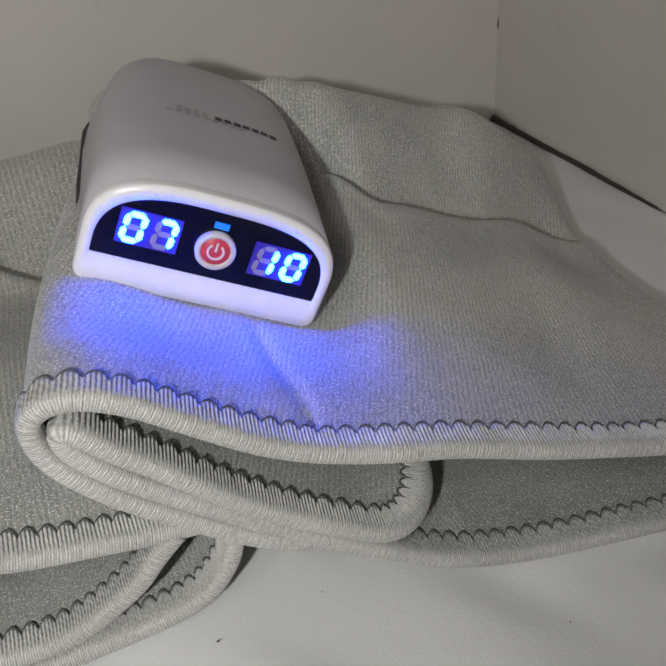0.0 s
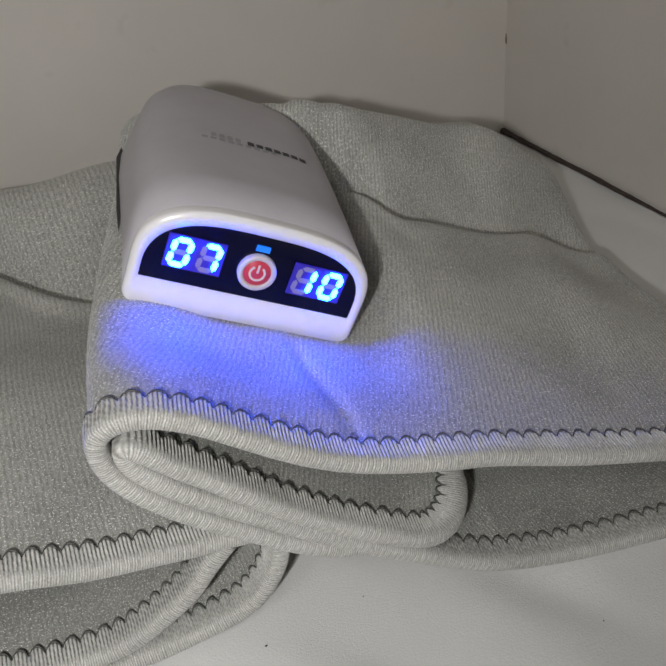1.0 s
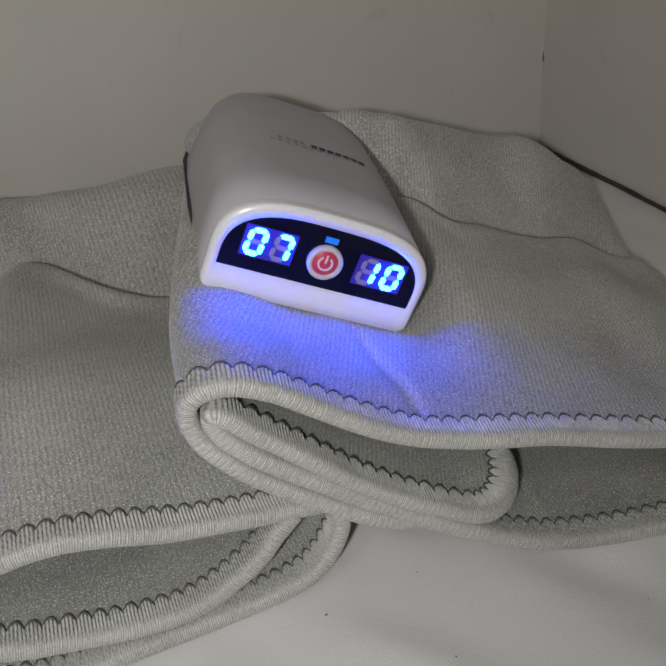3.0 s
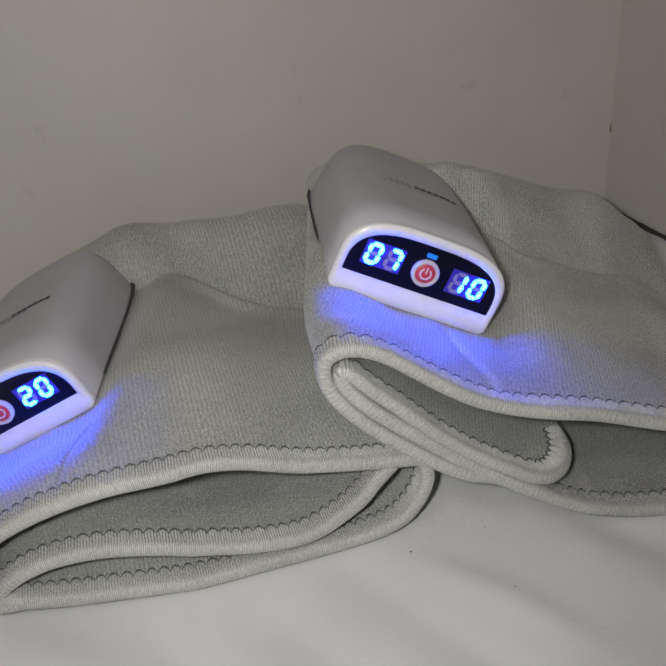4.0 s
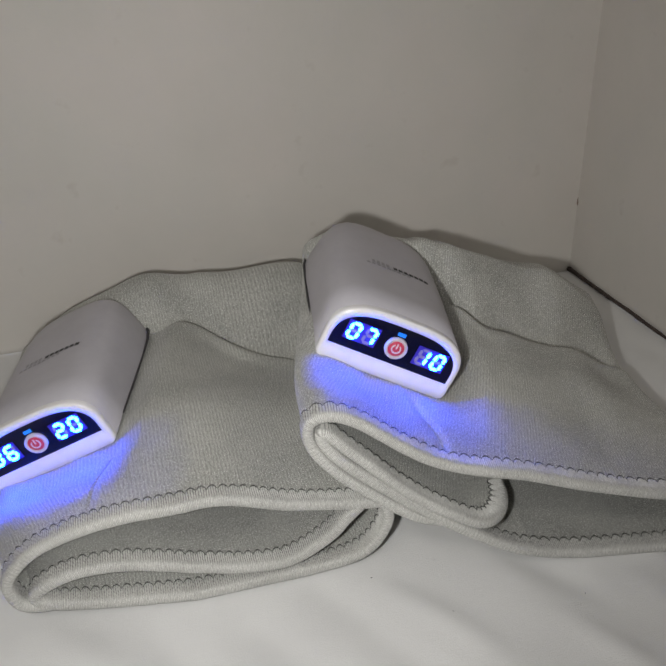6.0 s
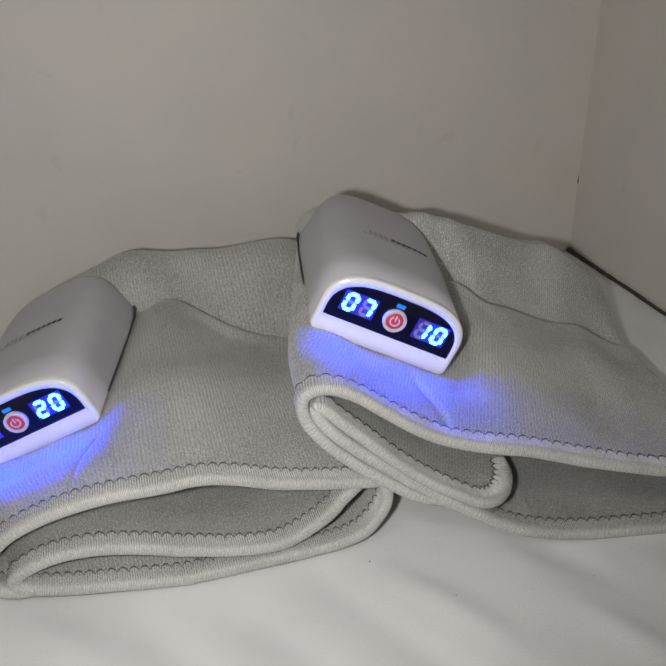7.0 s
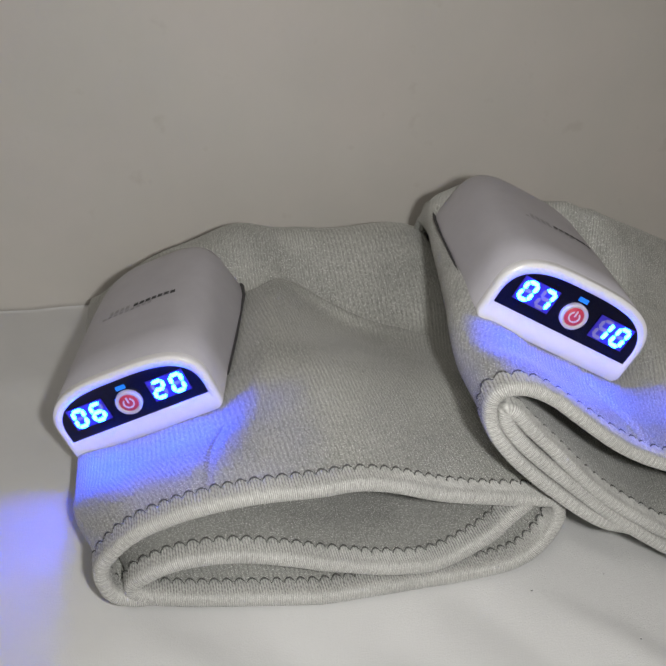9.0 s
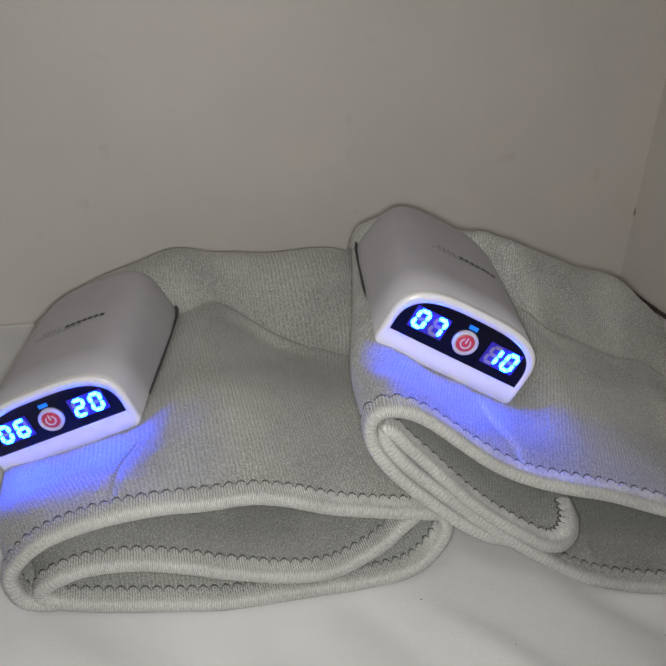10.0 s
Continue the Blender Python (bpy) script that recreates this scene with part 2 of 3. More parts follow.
def build_bed():
    bed = tagged(new("bed"), "bed with a white, lightly creased sheet pushed into the corner", "bed")
    bed.location = (-0.6, -0.7, FLOOR)
    west, south = -1.15, -1.70
    # sheet: fine where it is looked at, coarse elsewhere; long soft creases
    xs = np.concatenate([np.linspace(west, -0.46, 24)[:-1], np.linspace(-0.46, WALL_X - 0.0005, 150)])
    ys = np.concatenate([np.linspace(south, -0.36, 24)[:-1], np.linspace(-0.36, WALL_Y - 0.002, 130)])
    X, Y = np.meshgrid(xs, ys, indexing="ij")
    Z = np.zeros_like(X)
    for i in range(X.shape[0]):
        for j in range(X.shape[1]):
            p = Vector((X[i, j] * 9, Y[i, j] * 9, 0.3))
            a = noise.noise(p * 0.6)
            c = noise.noise(Vector((X[i, j] * 26 + Y[i, j] * 15, Y[i, j] * 9 - X[i, j] * 4, 1.7)))
            Z[i, j] = 0.0034 * a + 0.0075 * c * abs(c) * 2
    # flat under the wraps and along the wall behind them
    under = step(Y, -0.03, 0.02) * step(X, -0.25, -0.19)
    Z = Z * (1 - 0.85 * under) * (1 - 0.85 * step(Y, 0.20, 0.30)) - 0.0015
    verts = np.stack([X, Y, Z], -1).reshape(-1, 3) - np.array(bed.location)
    n, k = X.shape
    faces = grid_faces(n, k, flip=True)
    verts = list(map(tuple, verts))
    # the sheet hangs over the mattress's edge on all sides
    ring = [i * k for i in range(n)] + [(n - 1) * k + j for j in range(1, k)] + [i * k + k - 1 for i in range(n - 2, -1, -1)] + [j for j in range(k - 2, 0, -1)]
    base = len(verts)
    for q in ring:
        x, y, z = verts[q]
        verts.append((x, y, z - 0.20))
    m = len(ring)
    for q in range(m):
        a, b = ring[q], ring[(q + 1) % m]
        faces.append((a, b, base + (q + 1) % m, base + q))
    part_of("sheet", mesh_of("sheet", verts, faces), sheet_cloth(), bed, "white cotton sheet with soft creases")
    for name, lo, hi, mat, bev in (("mattress", (west + 0.01, south + 0.01, -0.24), (WALL_X - 0.012, WALL_Y - 0.008, -0.012), sheet_cloth(), 0.02),
                                   ("bed_base", (west, south, FLOOR), (WALL_X - 0.01, WALL_Y - 0.006, -0.245), bed_wood, 0.008)):
        bm = bmesh.new()
        bmesh.ops.create_cube(bm, size=1.0)
        for v in bm.verts:
            v.co = Vector([lo[q] if v.co[q] < 0 else hi[q] for q in range(3)]) - bed.location
        bmesh.ops.bevel(bm, geom=bm.edges[:], offset=bev, segments=3, affect="EDGES")
        part(name, bm, mat, bed)
    return bed


build_bed()


def seam_strip():
    """Dark strip in the seam of bed and side wall, thick at the corner, running out thin."""
    verts, faces, n, m = [], [], 60, 8
    for i in range(n):
        t = i / (n - 1)
        y = WALL_Y - 0.002 - t * 0.178
        r = 0.0014 * (1 + 0.5 * math.exp(-(t / 0.06) ** 2)) * (1 - t ** 6) + 0.0002 + 0.0006 * abs(noise.noise(Vector((y * 70, 3, 1))))
        x = WALL_X - 0.0022 + 0.0009 * noise.noise(Vector((y * 25, 1, 5)))
        for k in range(m):
            a = 2 * math.pi * k / m
            verts.append((x + r * math.cos(a), y, 0.0012 + r * math.sin(a)))
    for i in range(n - 1):
        for k in range(m):
            faces.append((i * m + k, i * m + (k + 1) % m, (i + 1) * m + (k + 1) % m, (i + 1) * m + k))
    me = mesh_of("trim", verts, faces)
    me.materials.append(mottled(material("strip_brown", (0.05, 0.035, 0.03), 0.8), 200.0, (0.035, 0.025, 0.022), (0.07, 0.05, 0.042)))
    tagged(new("trim", me), "dark brown strip in the seam between bed and wall", "trim", kind="structure")


seam_strip()


def corner_chips():
    """Small brown chips in the paint along the corner of the two walls."""
    bm = bmesh.new()
    for z, size, out in ((0.0672, 0.0021, 0.0006), (0.0705, 0.0012, 0.0010)):
        blob = bmesh.ops.create_icosphere(bm, subdivisions=2, radius=size)["verts"]
        for v in blob:
            k = 1 + 0.4 * noise.noise(v.co * 900 + Vector((z * 70, 0, 0)))
            v.co = Vector((WALL_X - out * 0.5 + v.co.x * 0.35 * k, WALL_Y - 0.0004 + v.co.y * 0.35, z + v.co.z * 1.3 * k))
    me = bpy.data.meshes.new("trim")
    bm.to_mesh(me)
    bm.free()
    me.materials.append(mottled(material("chip_brown", (0.24, 0.18, 0.14), 0.8), 300.0, (0.19, 0.14, 0.11), (0.30, 0.23, 0.18)))
    tagged(new("trim", me), "small brown chips in the paint of the wall corner", "trim", kind="structure")


corner_chips()


# ---------------------------------------------------------------- the wraps
class Band:
    """A long stretch-cloth band, rolled up on itself. Its edge follows path (across, up) from the inner flap to the tucked outer end;
    it runs back by depth. lift(across, back) raises the top layer, slide(across, back) shifts it sideways."""

    def __init__(self, origin, turn, path, top, depth, thick, lift, slide, rounded, shift_front, tail, darker_spans, grain=0.0):
        self.o = np.array(origin)
        c, s = math.cos(radians(turn)), math.sin(radians(turn))
        self.ax, self.ay = np.array([c, s, 0.0]), np.array([-s, c, 0.0])
        self.depth, self.thick, self.lift, self.slide, self.rounded, self.shift_front, self.tail = depth, thick, lift, slide, rounded, shift_front, tail
        p = np.array(path, dtype=float)
        q = np.vstack([2 * p[0] - p[1], p, 2 * p[-1] - p[-2]])
        pts, key = [], []
        for i in range(len(p) - 1):
            a, b, c2, d = q[i:i + 4]
            for t in np.linspace(0, 1, 24, endpoint=False):
                pts.append(0.5 * (2 * b + (c2 - a) * t + (2 * a - 5 * b + 4 * c2 - d) * t * t + (3 * b - a - 3 * c2 + d) * t ** 3))
                key.append(i + t)
        pts.append(p[-1]), key.append(len(p) - 1)
        pts, key = np.array(pts), np.array(key)
        for _ in range(10):
            pts[1:-1] = 0.25 * pts[:-2] + 0.5 * pts[1:-1] + 0.25 * pts[2:]
        s = np.concatenate([[0], np.cumsum(np.hypot(*np.diff(pts, axis=0).T))])
        t = np.gradient(pts, s, axis=0)
        t /= np.linalg.norm(t, axis=1)[:, None]
        self.s, self.pts, self.nrm = s, pts, np.stack([t[:, 1], -t[:, 0]], 1)
        self.w = step(key, top[0], top[1]) * (1 - step(key, top[2], top[3]))
        self.grain, self.length, self.darker_spans = grain, s[-1], [(side, np.interp(a, key, s), np.interp(b, key, s)) for side, a, b in darker_spans]

    def at(self, s, y, h):
        """World places for arrays of arc length, depth and height over the band's middle."""
        s, y, h = np.broadcast_arrays(np.asarray(s, float), np.asarray(y, float), np.asarray(h, float))
        u = np.interp(s, self.s, self.pts[:, 0])
        z = np.interp(s, self.s, self.pts[:, 1])
        nu, nz = np.interp(s, self.s, self.nrm[:, 0]), np.interp(s, self.s, self.nrm[:, 1])
        w = np.interp(s, self.s, self.w)
        z1 = z + w * self.lift(u, y) - 0.013 * step(y, 0.03, 0.11) * (1 - step(s, 0.008, 0.040))
        end = np.clip((y - self.depth + self.tail) / self.tail, 0, 1)
        z1 = 0.004 + (z1 - 0.004) * np.sqrt(np.clip(1 - end * end, 0.0, 1))
        u1 = u + self.slide(u, y) + nu * h
        z1 = np.maximum(z1 + nz * h, 0.0012)
        yy = y + self.shift_front(u) * (1 - step(y, 0.0, 0.12))
        return self.o + u1[..., None] * self.ax + yy[..., None] * self.ay + z1[..., None] * np.array([0, 0, 1.0])

    def edge(self, s):
        """How far back the band's edge lies at s: 0, but for a rounded flap end."""
        if not self.rounded:
            return np.zeros_like(s)
        a, b = self.rounded
        k = np.clip(1 - s / a, 0, 1)
        return b * (1 - np.sqrt(np.clip(1 - k ** 2.1, 0, 1)))

    def body(self, parent, label):
        n = int(self.length / 0.0014)
        s = np.linspace(0, self.length, n)
        v = np.concatenate([np.linspace(0, 0.2, 16)[:-1], np.linspace(0.2, 0.8, 130)[:-1], np.linspace(0.8, 1, 16)])
        y0 = self.edge(s)[:, None]
        S = np.repeat(s[:, None], len(v), 1)
        Y = y0 + (self.depth - y0) * v[None, :]
        verts, uvs, faces = [], [], []
        for k, h in enumerate((self.thick / 2, -self.thick / 2)):
            verts.append(self.at(S, Y, h).reshape(-1, 3))
            uvs.append(np.stack([S + self.grain * Y, Y], -1).reshape(-1, 2))
            faces += grid_faces(n, len(v), k * n * len(v), flip=(k == 0))
        c, half = len(v), n * len(v)
        # faces within the rolls that take the darker knit
        darker_faces = []
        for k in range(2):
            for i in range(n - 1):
                darker_faces += [any(k == side and a <= s[i] < b for side, a, b in self.darker_spans)] * (c - 1)
        ring = [i * c for i in range(n)] + [(n - 1) * c + j for j in range(1, c)] + [i * c + c - 1 for i in range(n - 2, -1, -1)] + [j for j in range(c - 2, 0, -1)]
        for q in range(len(ring)):
            a, b = ring[q], ring[(q + 1) % len(ring)]
            faces.append((a, b, half + b, half + a))
        me = mesh_of("sleeve", np.vstack(verts), faces, np.vstack(uvs))
        ob = part_of("sleeve", me, grey_knit, parent, label)
        me.materials.append(darker_knit)
        me.polygons.foreach_set("material_index", [int(p) for p in darker_faces] + [0] * (len(me.polygons) - len(darker_faces)))
        return ob

    def rim(self):
        """The front edge as points and inward directions in (s, depth), evenly spaced."""
        s = np.concatenate([np.linspace(0, 0.03, 400)[:-1], np.linspace(0.03, self.length, 3000)])
        e = np.stack([s, self.edge(s)], 1)
        run = np.concatenate([[0], np.cumsum(np.hypot(*np.diff(e, axis=0).T))])
        r = np.arange(0, run[-1], 0.00026)
        e = np.stack([np.interp(r, run, e[:, 0]), np.interp(r, run, e[:, 1])], 1)
        t = np.gradient(e, r, axis=0)
        for _ in range(30):
            t[1:-1] = 0.25 * t[:-2] + 0.5 * t[1:-1] + 0.25 * t[2:]
        t /= np.linalg.norm(t, axis=1)[:, None]
        return r, e, np.stack([-t[:, 1], t[:, 0]], 1)

    def binding(self, parent, width=0.0085, pitch=0.0058, lead=0.0):
        """The ribbed ribbon sewn round the edge, with its scalloped seam, and the shade-darkened thread along the
        scallops on both faces.
        """
        r, e, inward = self.rim()
        wob = np.array([noise.noise(Vector((x * 35, 2.0 + lead, 0))) for x in r]) * 0.25
        ph = math.pi * (r / pitch) + wob * 2
        arch = np.abs(np.sin(ph)) ** 0.62
        reach = width - 0.0026 + 0.0036 * arch + 0.0006 * wob
        ht = self.thick / 2
        ribs = 0.00032 * np.cos(2 * math.pi * r / 0.00116 + 3 * wob)
        prof = [(1.0, 0.0001), (1.0, 0.0007), (0.94, 0.0010), (0.8, 0.0011), (0.6, 0.0010), (0.4, 0.0010), (0.22, 0.0011), (0.08, 0.0009)]
        rows = []
        for f, lip in prof:
            rows.append((reach * f, ht + lip + (ribs * step(f, 0.05, 0.45) if f < 0.99 else 0 * ribs)))
        swell = 0.0013
        for a in np.linspace(65, -65, 5):
            rows.append((0 * r - swell * math.cos(radians(a)) - 0.28 * ribs, (ht + 0.0006) * math.sin(radians(a)) * 1.05))
        for f, lip in prof[::-1]:
            rows.append((reach * f, -(ht + lip + (ribs * step(f, 0.05, 0.45) if f < 0.99 else 0 * ribs))))
        verts, uvs = [], []
        for k, (d, h) in enumerate(rows):
            q = e + inward * np.broadcast_to(d, r.shape)[:, None]
            q[:, 0] = np.clip(q[:, 0], 0, self.length)
            verts.append(self.at(q[:, 0], q[:, 1], h))
            uvs.append(np.stack([r, np.full_like(r, k * 0.0014)], 1))
        faces = grid_faces(len(rows), len(r), flip=True)
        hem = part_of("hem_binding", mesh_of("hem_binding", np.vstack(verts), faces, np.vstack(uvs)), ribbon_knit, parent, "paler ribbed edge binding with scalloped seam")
        # thread along the scallops: a thin square cord on either face, its dark colour painting their outline shade
        vs, fs = [], []
        for side in (1, -1):
            for dd, hh in ((0.0, 0.0002), (0.0, 0.0011), (0.0006, 0.0012), (0.0006, 0.0002)):
                q = e + inward * (reach + dd)[:, None]
                q[:, 0] = np.clip(q[:, 0], 0, self.length)
                vs.append(self.at(q[:, 0], q[:, 1], side * (ht + hh * (0.5 + 0.5 * arch))))
        c = len(r)
        for side in range(2):
            b = side * 4 * c
            for a0, a1 in ((0, 1), (1, 2), (2, 3)):
                for j in range(c - 1):
                    fs.append((b + a0 * c + j, b + a0 * c + j + 1, b + a1 * c + j + 1, b + a1 * c + j))
        th = part_of("overlock_thread", mesh_of("overlock_thread", np.vstack(vs), fs), shaded_thread, hem, "sewing thread in small arches, darkened with the scallops' outline shade")
        tagged(th, kind="stuff")
        return hem


# ---------------------------------------------------------------- the control unit
def arch_outline(half, low, sides, crown, soft, n=44, px=0.62, pz=0.80):
    """A closed arch in (across, up): flat foot with rounded corners, nearly upright sides, flat-topped crown."""
    pts = []
    for a in np.linspace(-90, 0, 6)[1:]:
        pts.append((half - soft + soft * math.cos(radians(a)), low + soft + soft * math.sin(radians(a))))
    for a in np.linspace(0, 180, n):
        c, s = math.cos(radians(a)), math.sin(radians(a))
        x = half * math.copysign(abs(c) ** px, c)
        pts.append((x, sides + (crown - sides) * abs(s) ** pz))
    for a in np.linspace(180, 270, 6)[:-1]:
        pts.append((-half + soft + soft * math.cos(radians(a)), low + soft + soft * math.sin(radians(a))))
    return pts


def loft(loops, cap_first=False, cap_last=False):
    bm = bmesh.new()
    rings = [[bm.verts.new(p) for p in loop] for loop in loops]
    for a, b in zip(rings, rings[1:]):
        for i in range(len(a)):
            bm.faces.new((a[i], a[(i + 1) % len(a)], b[(i + 1) % len(b)], b[i]))
    if cap_first:
        bm.faces.new(rings[0][::-1])
    if cap_last:
        bm.faces.new(rings[-1])
    bmesh.ops.recalc_face_normals(bm, faces=bm.faces)
    return bm


def slab(outline, front, back):
    return loft([[(x, front, z) for x, z in outline], [(x, back, z) for x, z in outline]], True, True)


SEGMENTS = {"0": "abcdef", "1": "bc", "2": "abged", "3": "abgcd", "6": "acdefg", "7": "abc"}


def seven_segment(unit, x, z, figure):
    """One figure of the display: a violet module face with seven bars, lit or dark; figures lean a little."""
    w, h, t = 0.0051, 0.0088, 0.00172
    bars = {"a": ((-1, 1), (1, 1)), "b": ((1, 1), (1, 0)), "c": ((1, 0), (1, -1)), "d": ((1, -1), (-1, -1)), "e": ((-1, -1), (-1, 0)), "f": ((-1, 0), (-1, 1)), "g": ((-1, 0), (1, 0))}
    holder = part("display_figure", slab([(x - 0.00464, z - 0.0058), (x + 0.00464, z - 0.0058), (x + 0.00464, z + 0.0058), (x - 0.00464, z + 0.0058)], -0.0016, -0.0009), module_glow, unit, "blue glowing seven-segment figure")
    for key, (p, q) in bars.items():
        a = Vector((x + p[0] * w / 2 + p[1] * 0.0005, 0, z + p[1] * h / 2))
        b = Vector((x + q[0] * w / 2 + q[1] * 0.0005, 0, z + q[1] * h / 2))
        d = (b - a).normalized()
        n = Vector((-d.z, 0, d.x))
        a, b = a + d * t * 0.12, b - d * t * 0.12
        o = [a, a + (d + n) * t * 0.5, b + (n - d) * t * 0.5, b, b - (d + n) * t * 0.5, a + (d - n) * t * 0.5]
        lit = key in SEGMENTS[figure]
        part("segment", slab([(v.x, v.z) for v in o], -0.0020 if lit else -0.0018, -0.00165), segment_lit if lit else segment_off, holder)


def disc(x, z, r0, r1, front, back, n=40):
    """A turned ring (r0 > 0) or a disc with a rounded rim, facing the front."""
    e = min(0.0004, (r1 - r0) * 0.3)
    prof = [(r1, back), (r1, front + e), (r1 - e, front)] + ([(r0 + e, front), (r0, front + e), (r0, back)] if r0 else [])
    loops = [[(x + r * math.cos(2 * math.pi * k / n), y, z + r * math.sin(2 * math.pi * k / n)) for k in range(n)] for r, y in prof]
    return loft(loops, False, not r0)


def control_unit(owner, m, left, right):
    """The plastic control box: origin at the foot of its window, x across, y back, z up."""
    unit = part("control_unit", loft([[(x * kx * flare(y, z), y, (z + 0.0105) * kz - 0.0105 + dz) for x, z in arch_outline(0.0398, -0.0105, 0.006, 0.0275, 0.004, 44, 0.62 - 0.10 * step(y, 0.0, 0.05), 0.80 - 0.16 * step(y, 0.0, 0.05))] for y, kx, kz, dz in HOUSING], True, True), housing_plastic, owner, "lilac-grey plastic control box", True)
    unit.matrix_basis = m
    outer = arch_outline(0.0399, -0.0106, 0.006, 0.0276, 0.004)
    inner = arch_outline(0.0362, -0.0002, 0.004, 0.0229, 0.0006)
    mid = [((a + c) / 2, (b + d) / 2) for (a, b), (c, d) in zip(outer, inner)]

    def at(o, y, k=0.0):
        return [(x * (1 - k), y, z - k * 0.4 * (z - 0.008)) for x, z in o]

    part("bezel", loft([at(outer, 0.0030), at(outer, 0.0008), at(outer, -0.0006, 0.008), at(outer, -0.0013, 0.03), at(mid, -0.0016), at(inner, -0.0013), at(inner, -0.0002)], False, False), bezel_plastic, unit, "glossy white front frame", True)
    sides = [(0.024, 0.996), (0.06, 0.99), (0.112, 0.962), (0.126, 0.925), (0.136, 0.845), (0.144, 0.70), (0.150, 0.44), (0.1516, 0.25)]
    # added dark strip in place of the shade between box and cloth
    part("base_gasket", loft([[(x * kx * 0.0404 * flare(y, z), y, z) for x, z in ((-1, -0.0085), (1, -0.0085), (1, -0.0079), (-1, -0.0079))] for y, kx in sides], True, True), gap_shade_black, unit, "thin dark strip standing in for the shaded gap round the foot")
    part("display_window", slab(inner, -0.0008, 0.002), window_black, unit, "glossy black display window")
    for x, fig in zip((-0.0254, -0.0161), left):
        seven_segment(unit, x, 0.0112, fig)
    for x, fig in zip((0.0162, 0.0255), right):
        seven_segment(unit, x, 0.0108, fig)
    button = part("power_button", disc(0, 0.0102, 0.0046, 0.0064, -0.0030, -0.0008), button_silver, unit, "silver-rimmed red power button", True)
    part("button_cap", disc(0, 0.0102, 0.0, 0.0047, -0.0026, -0.0008), button_red, button, "red button cap", True)
    # the round power mark: an open ring and an upright stroke
    n, ring = 26, []
    for k in range(n + 1):
        a = radians(90 + 32 + (360 - 64) * k / n)
        ring.append((math.cos(a), math.sin(a)))
    bm = bmesh.new()
    rows = [[bm.verts.new((r * c, y, 0.0102 + r * s)) for c, s in ring] for r, y in ((0.0021, -0.0025), (0.0021, -0.0029), (0.0028, -0.0029), (0.0028, -0.0025))]
    for a, b in zip(rows, rows[1:]):
        for k in range(n):
            bm.faces.new((a[k], a[k + 1], b[k + 1], b[k]))
    part("power_mark", bm, symbol_white, button, "white power mark")
    part("power_stroke", slab([(-0.00035, 0.0103), (0.00035, 0.0103), (0.00035, 0.0134), (-0.00035, 0.0134)], -0.0029, -0.0025), symbol_white, button)
    part("indicator", slab([(-0.0025, 0.0175), (0.0021, 0.0175), (0.0021, 0.0195), (-0.0025, 0.0195)], -0.0015, -0.0007), indicator_lit, unit, "small blue indicator lamp")
    # the maker's mark on the lid, as plain bars: seven dark ones, a pale group and a fine pale row behind
    def lid_height(x, y):
        kx = np.interp(y, [h[0] for h in HOUSING], [h[1] for h in HOUSING])
        kz = np.interp(y, [h[0] for h in HOUSING], [h[2] for h in HOUSING])
        dz = np.interp(y, [h[0] for h in HOUSING], [h[3] for h in HOUSING])
        c = min(0.999, abs(x / kx) / 0.0398) ** (1 / 0.52)
        z = 0.006 + 0.0215 * (1 - c * c) ** 0.32
        return (z + 0.0105) * kz - 0.0105 + dz

    def bar(x0, x1, y0, y1, mat):
        bm = bmesh.new()
        vs = [bm.verts.new((x, y, lid_height(x, y) + 0.0002)) for x, y in ((x0, y0), (x1, y0), (x1, y1), (x0, y1))]
        top = bmesh.ops.extrude_face_region(bm, geom=[bm.faces.new(vs)])
        for v in top["geom"]:
            if isinstance(v, bmesh.types.BMVert):
                v.co.z += 0.00015
        part("mark_bar", bm, mat, unit)

    for k in range(7):
        bar(0.0230 - k * 0.0036, 0.0230 - k * 0.0036 - 0.0026, LOGO + 0.0002 * (k % 2), LOGO + 0.0030, print_dark)
    for k in range(4):
        bar(-0.0040 - k * 0.0032, -0.0040 - k * 0.0032 - 0.0020, LOGO, LOGO + 0.0036, print_pale)
    for k in range(9):
        bar(0.0100 - k * 0.0034, 0.0100 - k * 0.0034 - 0.0022, LOGO - 0.0030, LOGO - 0.0014, print_pale)
    return unit


# stations along the box: depth, width, height, drop
HOUSING = [(0.0010, 1.0, 1.0, 0.0), (0.030, 0.995, 1.005, 0.0), (0.060, 0.98, 1.01, 0.0), (0.090, 0.965, 1.02, 0.0), (0.112, 0.945, 1.02, 0.0), (0.124, 0.91, 1.005, 0.0), (0.133, 0.845, 0.97, 0.0), (0.141, 0.73, 0.90, 0.0), (0.147, 0.56, 0.80, 0.0), (0.150, 0.36, 0.65, 0.0), (0.151, 0.2, 0.47, 0.0)]
LOGO = 0.066


def flare(y, z):
    """The side walls lean outwards towards the foot, more so further back."""
    return 1 + 0.17 * step(y, 0.005, 0.115) * np.clip((0.0275 - z) / 0.038, 0, 1)


